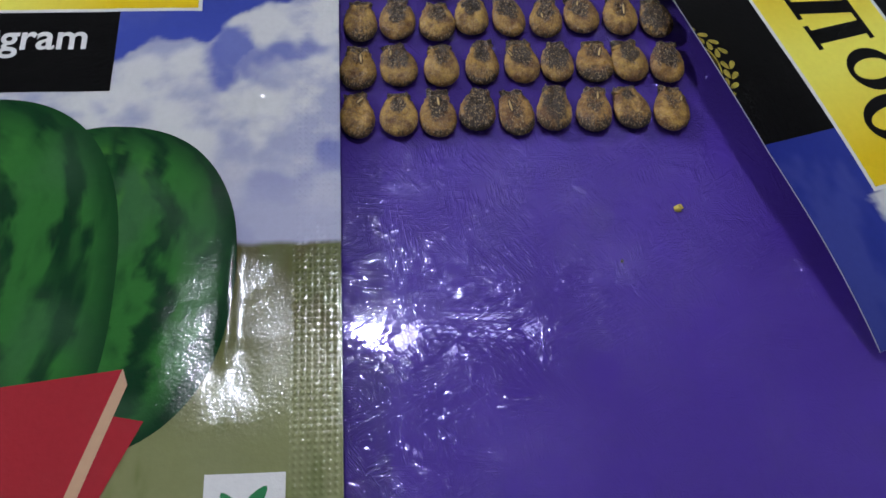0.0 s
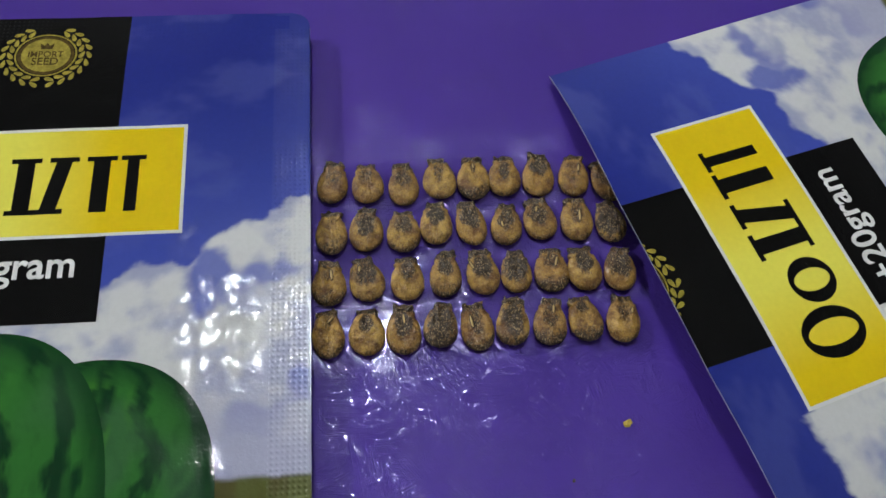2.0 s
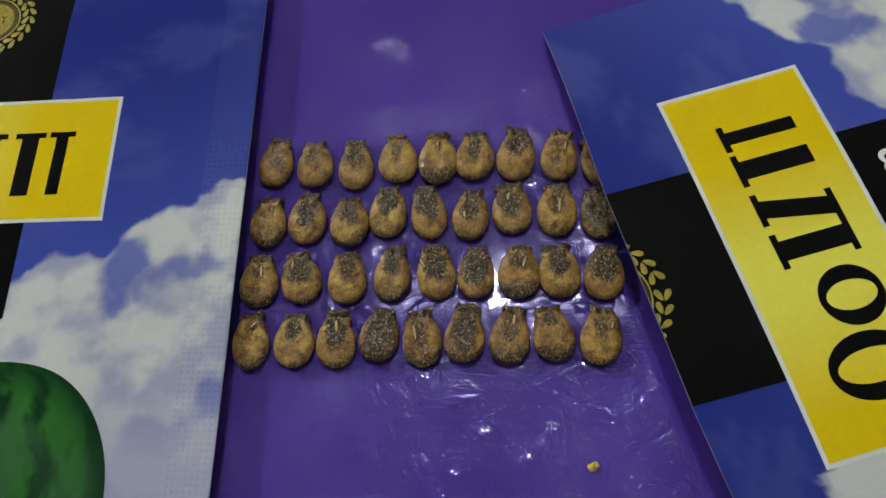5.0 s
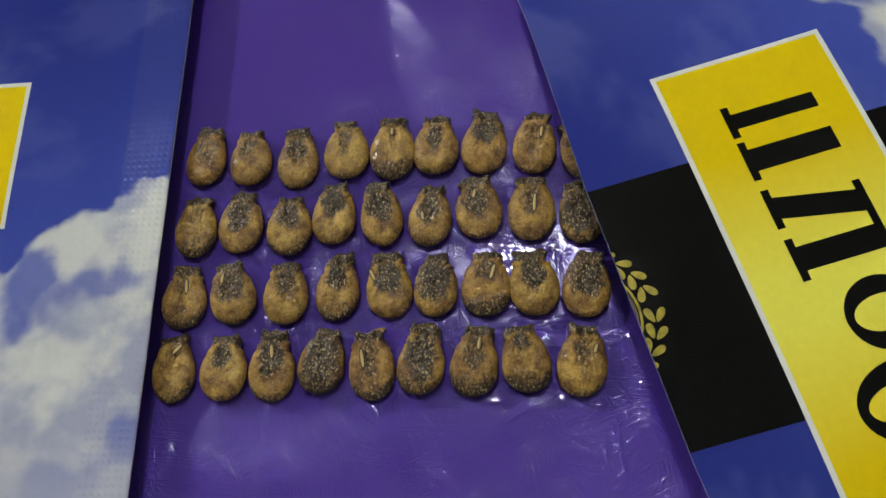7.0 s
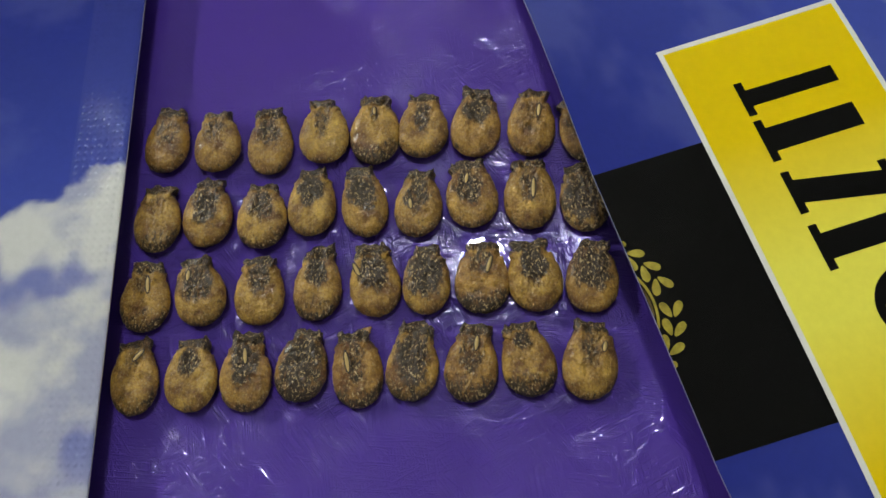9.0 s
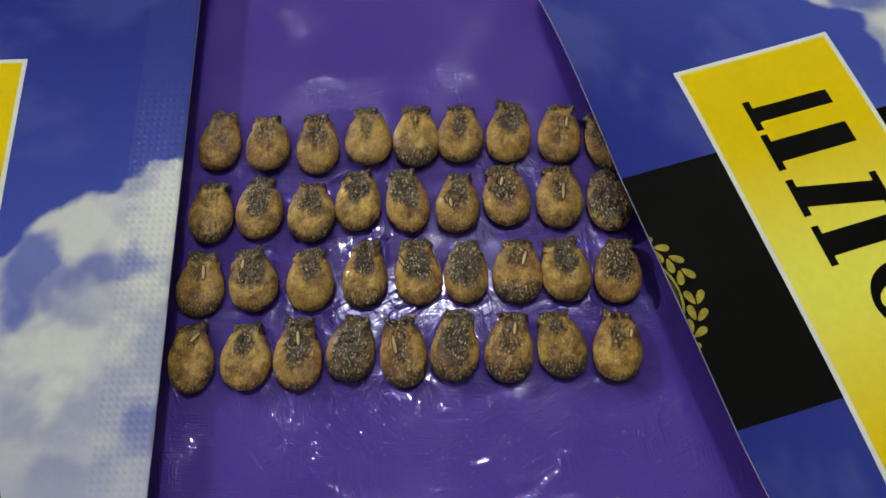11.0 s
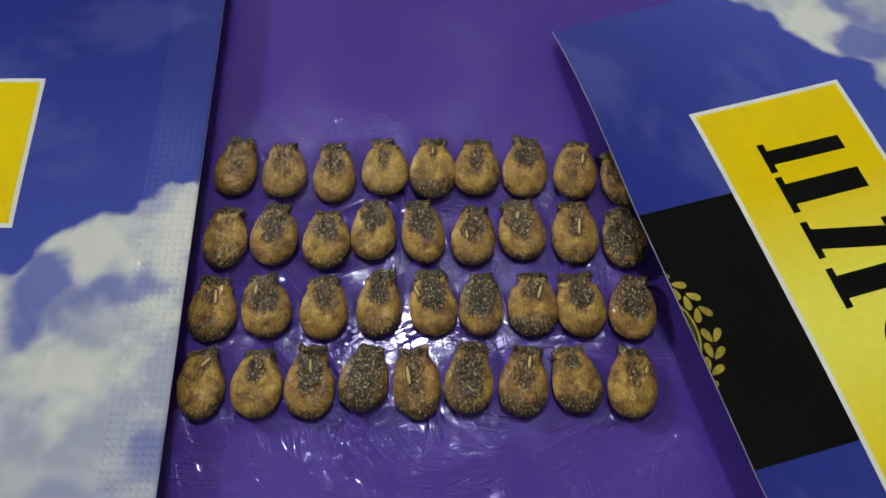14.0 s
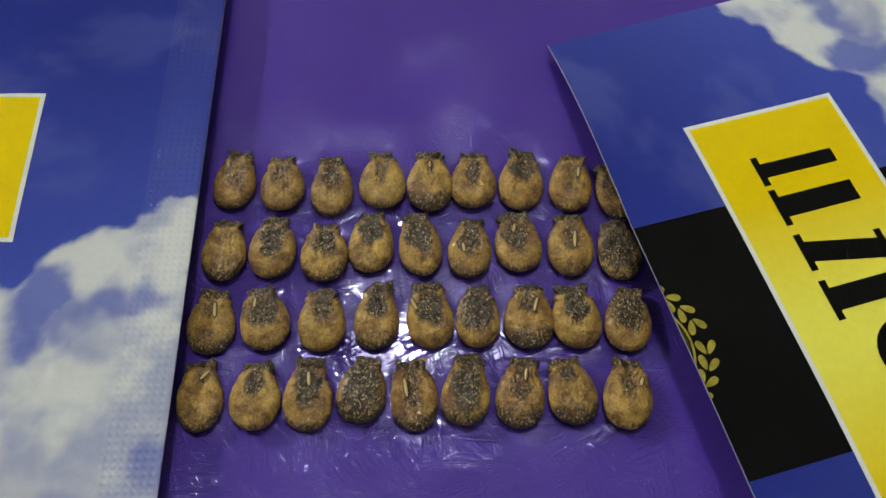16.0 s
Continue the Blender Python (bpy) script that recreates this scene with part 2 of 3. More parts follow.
def build_sheet():
    xs = np.concatenate([np.linspace(-50, -12, 10)[:-1], np.linspace(-12, 20, 215), np.linspace(20, 56, 10)[1:]])
    ys = np.concatenate([np.linspace(-36, -14, 8)[:-1], np.linspace(-14, 18, 215), np.linspace(18, 46, 8)[1:]])
    nx, ny = len(xs), len(ys)
    verts = [(x * CM, y * CM, sheet_height(x, y)) for y in ys for x in xs]
    faces = [(j * nx + i, j * nx + i + 1, (j + 1) * nx + i + 1, (j + 1) * nx + i) for j in range(ny - 1) for i in range(nx - 1)]
    k = len(verts)
    rim = [i for i in range(nx)] + [j * nx + nx - 1 for j in range(1, ny)] + [(ny - 1) * nx + i for i in range(nx - 2, -1, -1)] + [j * nx for j in range(ny - 2, 0, -1)]
    verts += [(verts[i][0], verts[i][1], -0.004) for i in rim]
    m = len(rim)
    faces += [(rim[(i + 1) % m], rim[i], k + i, k + (i + 1) % m) for i in range(m)]
    faces.append(tuple(range(k + m - 1, k - 1, -1)))
    ob = new("plastic_sheet", mesh_of("plastic_sheet", verts, faces, PURPLE))
    tagged(ob, "glossy dented purple plastic sheet covering the table", "plastic sheet")


def build_lamp():
    lamp = new("pendant_lamp")
    lamp.location = (0.03, 0.77, 2.2)
    tagged(lamp, "long white pendant lamp with a lit diffuser", "pendant lamp")
    part("diffuser", box_mesh("diffuser", -0.42, 0.42, -0.05, 0.05, 0.0, 0.03, TUBE, 0.008), lamp, "lit white diffuser")
    part("bulb", box_mesh("bulb", -0.11, -0.01, -0.035, 0.035, -0.014, -0.002, CORE, 0.004), lamp, "bright lit bulb panel")
    part("reflector", box_mesh("reflector", -0.42, 0.42, -0.058, 0.058, 0.032, 0.054, ENAMEL, 0.004), lamp)
    for x in (-0.427, 0.427):
        part("end_cap", box_mesh("end_cap", x - 0.006, x + 0.006, -0.056, 0.056, -0.004, 0.054, ENAMEL, 0.003), lamp)
        part("hanger", box_mesh("hanger", x - 0.003, x + 0.003, -0.003, 0.003, 0.054, 0.3, ENAMEL), lamp)


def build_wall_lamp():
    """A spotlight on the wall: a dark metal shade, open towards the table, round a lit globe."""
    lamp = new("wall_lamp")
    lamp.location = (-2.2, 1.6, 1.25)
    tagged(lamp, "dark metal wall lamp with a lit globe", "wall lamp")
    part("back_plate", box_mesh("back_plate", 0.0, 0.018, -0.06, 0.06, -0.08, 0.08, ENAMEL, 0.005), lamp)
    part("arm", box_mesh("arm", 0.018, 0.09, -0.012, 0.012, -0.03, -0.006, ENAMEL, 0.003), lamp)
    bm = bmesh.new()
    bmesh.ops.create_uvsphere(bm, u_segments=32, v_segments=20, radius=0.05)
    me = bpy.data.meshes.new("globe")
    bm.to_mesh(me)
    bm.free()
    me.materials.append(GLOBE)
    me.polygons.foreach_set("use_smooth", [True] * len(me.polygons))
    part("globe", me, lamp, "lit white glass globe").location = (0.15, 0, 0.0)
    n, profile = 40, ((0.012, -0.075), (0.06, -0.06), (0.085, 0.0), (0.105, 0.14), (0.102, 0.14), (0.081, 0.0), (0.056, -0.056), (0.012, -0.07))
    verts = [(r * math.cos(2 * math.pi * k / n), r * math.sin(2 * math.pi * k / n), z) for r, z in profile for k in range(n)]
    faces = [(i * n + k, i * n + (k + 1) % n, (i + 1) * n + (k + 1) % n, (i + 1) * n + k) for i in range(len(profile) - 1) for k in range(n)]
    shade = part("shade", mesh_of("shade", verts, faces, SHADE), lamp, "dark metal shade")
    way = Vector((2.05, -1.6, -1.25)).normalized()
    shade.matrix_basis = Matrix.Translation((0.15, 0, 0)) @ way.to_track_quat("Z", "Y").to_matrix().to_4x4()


# ---- the seed packets: places on a packet in centimetres from the middle of its uncut top edge ----
CLOUD_U = (-5.8, -4.6, -3.2, -2.2, 0.0, 1.6, 2.27, 3.0, 3.45, 3.62, 3.85, 4.18, 4.84, 5.04, 5.4, 5.9)
CLOUD_V = (-3.6, -2.95, -2.85, -4.2, -6.6, -6.55, -6.16, -6.1, -6.3, -6.0, -5.6, -5.32, -5.15, -4.93, -4.83, -4.8)


def sky_print(u, v):
    """Colour of the printed photograph: deep blue sky, clouds, a field below."""
    deep, low = (0.020, 0.030, 0.235), (0.06, 0.09, 0.42)
    c = blend(deep, low, smooth(-1.0, -8.0, v))
    c = blend(c, (0.16, 0.19, 0.46), 0.16 * smooth(0.05, 0.6, fbm(u * 0.5, v * 0.8, 5.0)))
    edge = np.interp(u, CLOUD_U, CLOUD_V) - v
    puff = edge + 0.22 * fbm(u * 1.3, v * 1.3, 1.0, 5) + 0.10 * abs(noise.noise((u * 3.4, v * 3.4, 6.0))) - 0.06
    inside = smooth(0.0, 0.16, puff)
    body = blend((0.62, 0.63, 0.62), (0.36, 0.38, 0.52), smooth(-0.1, 0.55, fbm(u * 0.75, v * 0.9, 2.0, 5) + 0.10 * max(0.0, edge - 0.6)))
    hole = smooth(0.30, 0.75, fbm(u * 0.6 + 4.0, v * 0.7, 9.0, 4)) * smooth(0.5, 1.2, edge)
    pocket = smooth(1.25, 0.6, math.hypot((u - 3.82) / 0.42, (v + 6.5) / 0.72) + 0.5 * fbm(u * 1.5, v * 1.5, 3.0))
    body = blend(body, (0.10, 0.13, 0.44), max(0.75 * hole, 0.9 * pocket))
    body = blend(body, (0.40, 0.41, 0.54), 0.8 * smooth(-8.3, -9.6, v))
    c = blend(c, body, inside)
    ground = blend((0.085, 0.080, 0.022), (0.22, 0.235, 0.10), smooth(-10.8, -13.6, v + 0.5 * fbm(u * 0.8, v * 0.5, 4.0)))
    ground = blend(ground, (0.10, 0.13, 0.03), 0.55 * smooth(0.0, 0.5, fbm(u * 1.6, v * 0.5, 7.0)))
    return blend(c, ground, smooth(-10.33, -10.45, v + 0.03 * fbm(u * 2, 0, 6.0)))


class Shape:
    """The form of one packet: its outline, how its face bulges and how high its edges stand."""

    def __init__(self, left, right, top, bottom, rim, mouth, bulge, seed):
        self.left, self.right, self.top, self.bottom = left, right, top, bottom
        self.rim, self.mouth, self.bulge, self.seed = rim, mouth, bulge, seed

    def inward(self, u, v):
        return min(u - self.left, self.right - u, v - self.bottom, self.top - v + (0.0 if self.mouth > self.rim else 1.4))

    def z(self, u, v):
        rim = self.rim
        if self.mouth > rim:
            # The cut mouth gapes in an arch that sinks to the flat sides.
            slope = self.mouth + 0.08 * (v - self.top) - rim
            arch = 1 - min(1.0, abs(u / self.right)) ** 3
            rim += arch * (slope + math.sqrt(slope * slope + 0.01)) / 2
            return rim + 0.02 * fbm(u * 0.33, v * 0.33, self.seed, 2)
        inside = self.inward(u, v)
        rise = smooth(0.78, 2.9 + 0.6 * noise.noise((0.0, v * 0.7, 5.0)), inside)
        wave = 0.025 * fbm(u * 0.33, v * 0.33, self.seed, 2) + 0.010 * smooth(0.8, 1.6, inside) * fbm(u * 1.1, v * 0.9, self.seed + 3, 3)
        # Crinkles beside the seal, and a short upright crease below them.
        band = smooth(1.15, 0.35, math.hypot((u - 4.0) / 1.1, (v + 7.6) / 1.5))
        wave += band * (0.034 * noise.noise((u * 2.6 + v * 0.5, v * 1.5, 8.0)) + 0.012 * noise.noise((u * 6.0, v * 3.5, 4.0)))
        wave += 0.022 * math.exp(-((u - 4.05 - 0.06 * noise.noise((0.0, v, 2.0))) / 0.10) ** 2) * smooth(-12.8, -11.9, v) * smooth(-9.6, -10.4, v)
        return rim + (self.bulge - rim) * rise + wave

    def sag(self, u, v):
        """How far the cut edge falls back towards the corners."""
        return 0.055 * max(0.0, abs(u) - 1.9) * smooth(-4.0, self.top, v) if self.mouth > self.rim else 0.0

    def under(self, u, v):
        return max(0.0, self.z(u, v) - 0.025 - 1.2 * smooth(0.5, 3.5, self.inward(u, v)))


def film_body(shape, step):
    """Front and back film of a packet with rounded corners, joined at a thin edge."""
    us = np.linspace(shape.left, shape.right, int((shape.right - shape.left) / step))
    vs = np.linspace(shape.bottom, shape.top, int((shape.top - shape.bottom) / step))
    nu, nv, r = len(us), len(vs), 0.4
    mid, half = (shape.left + shape.right) / 2, (shape.right - shape.left) / 2
    place, tint = [], []
    for v in vs:
        end = min(shape.top - v, v - shape.bottom)
        pull = (r - math.sqrt(max(0.0, r * r - (r - end) ** 2))) if end < r else 0.0
        for u in us:
            k = (half - pull) / half
            uu = mid + (u - mid) * (k if shape.mouth <= shape.rim or v < shape.top - 1 else 1.0)
            vv = v - shape.sag(uu, v)
            place.append((uu, vv))
            c = sky_print(uu, vv)
            seal = smooth(0.80, 0.72, 5.8 - abs(uu)) if shape.mouth <= shape.rim else 0.0
            c = blend(c, (0.50, 0.51, 0.50), 0.02 * seal)
            tint.append((*c, 1))
    verts = [(u * CM, v * CM, shape.z(u, v) * CM) for u, v in place]
    n = len(verts)
    faces = [(j * nu + i, j * nu + i + 1, (j + 1) * nu + i + 1, (j + 1) * nu + i) for j in range(nv - 1) for i in range(nu - 1)]
    rim = list(range(nu)) + [j * nu + nu - 1 for j in range(1, nv)] + [(nv - 1) * nu + i for i in range(nu - 2, -1, -1)] + [j * nu for j in range(nv - 2, 0, -1)]
    front = mesh_of("front_film", verts, faces, PRINT)
    colours(front, "print", tint)
    # The back film is coarser and hangs below the front.
    q = 8
    iu, iv = sorted({*range(0, nu, q), nu - 1}), sorted({*range(0, nv, q), nv - 1})
    low = [place[j * nu + i] for j in iv for i in iu]
    back = [(u * CM, v * CM, shape.under(u, v) * CM) for u, v in low]
    w = len(iu)
    bf = [(j * w + i, (j + 1) * w + i, (j + 1) * w + i + 1, j * w + i + 1) for j in range(len(iv) - 1) for i in range(w - 1)]
    # The thin edge that joins them.
    band = [verts[i] for i in rim] + [(verts[i][0], verts[i][1], verts[i][2] - 0.025 * CM) for i in rim]
    m = len(rim)
    ef = [(i, (i + 1) % m, m + (i + 1) % m, m + i) for i in range(m)]
    return front, mesh_of("back_film", back, bf, PRINT_BACK), mesh_of("film_edge", band, ef, EDGE)


PRINT_BACK = film_material("silver_back_film", (0.5, 0.5, 0.55), 0.3, 0.2)


def decal(name, outlines, shape, lift, material, step=0.12):
    """Flat printed shapes laid on the packet's face. Each outline is a ring of places, counter-clockwise."""
    out = bmesh.new()
    for k, ring in enumerate(outlines):
        bm = bmesh.new()
        group = ring if isinstance(ring[0][0], tuple) else [ring]
        for one in group:
            bm.faces.new([bm.verts.new((u, v, 0)) for u, v in one])
        bmesh.ops.remove_doubles(bm, verts=bm.verts[:], dist=0.0005)
        ring = [p for one in group for p in one]
        lo = [min(p[i] for p in ring) for i in (0, 1)]
        hi = [max(p[i] for p in ring) for i in (0, 1)]
        bmesh.ops.triangulate(bm, faces=bm.faces[:])
        for axis in (0, 1):
            cut = math.floor(lo[axis] / step) * step + step
            while cut < hi[axis]:
                co, no = [0, 0, 0], [0, 0, 0]
                co[axis], no[axis] = cut, 1
                bmesh.ops.bisect_plane(bm, geom=bm.verts[:] + bm.edges[:] + bm.faces[:], dist=1e-5, plane_co=co, plane_no=no)
                cut += step
        me = bpy.data.meshes.new("piece")
        for v in bm.verts:
            u, w = v.co.x, v.co.y
            v.co = (u * CM, w * CM, (shape.z(u, w) + lift + 0.0006 * k) * CM)
        bm.normal_update()
        for f in bm.faces:
            if f.normal.z < 0:
                f.normal_flip()
        bm.to_mesh(me)
        bm.free()
        out.from_mesh(me)
        bpy.data.meshes.remove(me)
    me = bpy.data.meshes.new(name)
    out.to_mesh(me)
    out.free()
    me.materials.append(material)
    me.polygons.foreach_set("use_smooth", [True] * len(me.polygons))
    return me


def rect(u0, u1, v0, v1):
    return [(u0, v0), (u1, v0), (u1, v1), (u0, v1)]


def arc_band(cu, cv, ru, rv, su, sv, a0, a1, n=28):
    """A ring, or part of one, that is su thick at its sides and sv thick at top and bottom."""
    pieces = []
    for k in range(n):
        a, b = (radians(a0 + (a1 - a0) * j / n) for j in (k, k + 1))
        pieces.append([(cu + ru * math.cos(a), cv + rv * math.sin(a)), (cu + ru * math.cos(b), cv + rv * math.sin(b)),
                       (cu + (ru - su) * math.cos(b), cv + (rv - sv) * math.sin(b)), (cu + (ru - su) * math.cos(a), cv + (rv - sv) * math.sin(a))])
    return [pieces]


def melon_mesh(name, shape, cu, cv, ru, rv, turn, lift, seed, square):
    """The printed photograph of a striped melon."""
    rings, seg = 44, 96
    verts, tint, faces = [], [], []
    ct, st = math.cos(radians(turn)), math.sin(radians(turn))
    for i in range(rings + 1):
        k = i / rings
        for j in range(seg):
            a = 2 * math.pi * j / seg
            x, y = k * math.cos(a), k * math.sin(a)
            flat = (abs(math.cos(a)) ** square + abs(math.sin(a)) ** square) ** (-1 / square)
            dx, dy = x * ru * flat, y * rv * flat
            u, v = cu + dx * ct - dy * st, cv + dx * st + dy * ct
            verts.append((u * CM, v * CM, (shape.z(u, v) + lift) * CM))
            side = x / math.sqrt(max(0.06, 1.02 - y * y))
            wob = 0.22 * fbm(x * 3, y * 4, seed, 4)
            stripe = smooth(-0.15, 0.75, math.sin((side * 1.25 + wob) * 10.5 + seed))
            fine = fbm(x * 9, y * 6, seed + 2, 4)
            c = blend((0.030, 0.145, 0.026), (0.006, 0.036, 0.013), min(1.0, max(0.0, stripe * 0.95 + 0.6 * fine)))
            lit = smooth(0.62, 0.1, math.hypot((x + 0.1) * 1.3, y - 0.5)) * smooth(-0.2, 0.35, fbm(x * 5, y * 2.2, seed + 6, 3))
            c = blend(c, (0.075, 0.27, 0.020), 0.75 * lit * (1 - stripe))
            dull = smooth(0.1, 0.6, fbm(x * 1.4, y * 1.4, seed + 9, 2) + 0.25)
            c = blend(c, (0.050, 0.115, 0.060), 0.45 * dull * (1 - lit))
            c = blend(c, (0.005, 0.034, 0.012), smooth(0.78, 1.0, k) * 0.8)
            tint.append((*c, 1))
    for i in range(rings):
        for j in range(seg):
            p, q = i * seg + j, i * seg + (j + 1) % seg
            faces.append((p, p + seg, q + seg, q) if i else (p, p + seg, q + seg))
    me = mesh_of(name, verts, faces, PRINT)
    colours(me, "print", tint)
    return me


def lettering(text, shape, u0, u1, v0, lift, material):
    """A line of lettering between u0 and u1, standing on v0."""
    curve = bpy.data.curves.new("weight", "FONT")
    curve.body, curve.size, curve.offset = text, 0.7, 0.012
    ob = new("weight", curve)
    me = bpy.data.meshes.new_from_object(ob.evaluated_get(bpy.context.evaluated_depsgraph_get()))
    bpy.data.objects.remove(ob)
    bpy.data.curves.remove(curve)
    lo, hi = min(v.co.x for v in me.vertices), max(v.co.x for v in me.vertices)
    k = (u1 - u0) / (hi - lo)
    for v in me.vertices:
        u, w = u0 + (v.co.x - lo) * k, v0 + v.co.y * k * 1.05
        v.co = (u * CM, w * CM, (shape.z(u, w) + lift) * CM)
    me.materials.clear()
    me.materials.append(material)
    return me


def leaf_outline(cu, cv, length, width, turn):
    ring = []
    for k in range(12):
        a = 2 * math.pi * k / 12
        x, y = length / 2 * math.cos(a), width / 2 * math.sin(a) * (1 - 0.35 * math.cos(a))
        ring.append((cu + x * math.cos(turn) - y * math.sin(turn), cv + x * math.sin(turn) + y * math.cos(turn)))
    return ring


def clipped(rings, top):
    """Cuts outlines off above the packet's top edge."""
    kept = []
    for ring in rings:
        if isinstance(ring[0][0], tuple):
            inner = clipped(ring, top)
            if inner:
                kept.append(inner)
            continue
        out = []
        for (u0, v0), (u1, v1) in zip(ring, ring[1:] + ring[:1]):
            if v0 <= top:
                out.append((u0, v0))
            if (v0 - top) * (v1 - top) < 0:
                f = (top - v0) / (v1 - v0)
                out.append((u0 + (u1 - u0) * f, top))
        if len(out) > 2:
            kept.append(out)
    return kept


def side_seal(shape):
    """The sealed side of a packet, pressed with rows of small raised dots."""
    us, vs = np.arange(5.02, 5.785, 0.0165), np.arange(shape.bottom + 0.45, shape.top - 0.45, 0.0172)
    nu, nv = len(us), len(vs)
    verts, tint = [], []
    for v in vs:
        worn = 0.55 + 0.6 * noise.noise((0.0, v * 0.5, 4.0))
        for u in us:
            dot = math.cos(math.pi * u / 0.100) ** 2 * math.cos(math.pi * v / 0.105) ** 2 * 1.4 - 0.4
            lift = 0.004 + 0.0185 * max(0.0, worn) * max(0.0, dot) + 0.002 * noise.noise((u * 9, v * 9, 2.0))
            verts.append((u * CM, v * CM, (shape.z(u, v) + lift) * CM))
            tint.append((*blend(sky_print(u, v), (0.50, 0.51, 0.50), 0.02), 1))
    faces = [(j * nu + i, j * nu + i + 1, (j + 1) * nu + i + 1, (j + 1) * nu + i) for j in range(nv - 1) for i in range(nu - 1)]
    me = mesh_of("side_seal", verts, faces, PRINT)
    colours(me, "print", tint)
    return me


def top_seal(shape):
    """The sealed top of a packet, pressed with the same dots."""
    us, vs = np.arange(-5.35, 5.36, 0.0185), np.arange(-0.72, -0.06, 0.0175)
    nu, nv = len(us), len(vs)
    verts, tint = [], []
    for v in vs:
        for u in us:
            dot = math.cos(math.pi * u / 0.100) ** 2 * math.cos(math.pi * v / 0.105) ** 2 * 1.4 - 0.4
            worn = 0.45 + 0.9 * noise.noise((u * 0.5, v * 0.8, 9.0))
            verts.append((u * CM, v * CM, (shape.z(u, v) + 0.002 + 0.015 * max(0.0, worn) * max(0.0, dot)) * CM))
            tint.append((0.004, 0.004, 0.004, 1) if -1.78 < u < 1.82 else (*sky_print(u, v), 1))
    faces = [(j * nu + i, j * nu + i + 1, (j + 1) * nu + i + 1, (j + 1) * nu + i) for j in range(nv - 1) for i in range(nu - 1)]
    me = mesh_of("top_seal", verts, faces, PRINT)
    colours(me, "print", tint)
    return me


def build_packet(label, shape, m):
    packet = new("seed_packet")
    packet.matrix_basis = m
    tagged(packet, label, "seed packet", "seed packets")
    front, back, edge = film_body(shape, 0.05)
    part("front_film", front, packet, "blue sky and cloud print on glossy film")
    part("back_film", back, packet, "silver back film")
    part("film_edge", edge, packet, "thin pale film edge")
    top = shape.top

    def put(name, rings, lift, material, text="", parent=packet, step=0.12):
        rings = clipped(rings, top - 0.004)
        if rings:
            return part(name, decal(name, rings, shape, lift, material, step), parent, text)

    # Melons, slices and field sign at the foot of the print.
    part("melon_print", melon_mesh("melon_print", shape, 1.98, -10.95, 2.15, 2.82, -4, 0.004, 2.0, 2.3), packet, "printed striped green melon")
    part("melon_print", melon_mesh("melon_print", shape, -0.25, -11.1, 2.55, 3.6, 0, 0.008, 5.0, 2.5), packet, "printed striped green melon")
    put("slice_print", [[(0.2, -13.6), (1.6, -15.3), (2.3, -14.6), (2.94, -13.26), (2.2, -13.1)]], 0.0100, SLICE_RED, "printed red melon slice")
    put("rind_print", [[(1.52, -15.6), (1.72, -15.6), (2.66, -12.7), (2.57, -12.45)]], 0.0125, RIND, "printed pale melon rind")
    put("slice_print", [[(-2.9, -13.2), (-1.4, -15.9), (1.5, -15.9), (2.1, -14.6), (2.56, -12.46), (0.83, -12.66)]], 0.0118, SLICE_RED, "printed red melon slice")
    sign = put("sign_print", [rect(3.85, 4.98, -15.5, -14.06)], 0.010, WHITE, "printed white sign with green leaves")
    for cu, cv, t in ((4.22, -14.5, 2.2), (4.58, -14.42, 0.9), (4.4, -14.75, 1.57)):
        put("leaf_mark", [leaf_outline(cu, cv, 0.45, 0.2, t)], 0.013, LEAF, "green leaf mark", sign)
    # Black panels, wreath and medal.
    put("black_panel", [[(-1.82, -3.2), (1.83, -3.2), (1.83, 0.0), (-1.75, 0.0)]], 0.005, BLACK, "black printed panel")
    panel = put("black_panel", [[(-1.76, -7.35), (1.82, -7.37), (1.82, -5.5), (-1.78, -5.5)]], 0.005, BLACK, "black printed panel")
    def oval(r):
        return [(0.1 + r * math.cos(k * math.pi / 20), -1.08 + 0.88 * r * math.sin(k * math.pi / 20)) for k in range(40)]

    medal = put("medal", [oval(0.60)], 0.008, DARKGOLD, "round gold medal in a wreath")
    put("medal_rim", arc_band(0.1, -1.08, 0.66, 0.58, 0.04, 0.035, 0, 360, 40), 0.010, GOLD, "", medal or packet)
    put("medal_face", [oval(0.52)], 0.0105, GOLD, "bright gold disc", medal or packet)
    if medal and top > -0.5:
        for word, w, v in (("IMPORT", 0.74, -1.14), ("SEED", 0.56, -1.35)):
            part("medal_lettering", lettering(word, shape, 0.1 - w / 2, 0.1 + w / 2, v, 0.0125, DARKGOLD), medal, "dark lettering on gold")
    put("crown_mark", [[(-0.02, -0.92), (0.22, -0.92), (0.25, -0.76), (0.16, -0.83), (0.1, -0.74), (0.04, -0.83), (-0.05, -0.76)]], 0.0125, DARKGOLD, "dark crown mark", medal)
    for side in (-1, 1):
        for k in range(10):
            a = radians(-79 + k * 15.6)
            for r, tilt in ((0.76, -0.5), (0.91, 0.5)):
                t = math.pi / 2 + a + tilt
                put("wreath_leaf", [leaf_outline(0.1 + side * r * math.cos(a), -1.08 + 0.88 * r * math.sin(a), 0.215, 0.10, t if side > 0 else math.pi - t)], 0.008, GOLD)
    # Yellow name panel with its white border and dark marks.
    border = put("name_panel", [[(-3.14, -5.58), (3.29, -5.58), (3.26, -3.02), (-3.15, -3.04)]], 0.009, WHITE, "yellow printed panel with a white border")
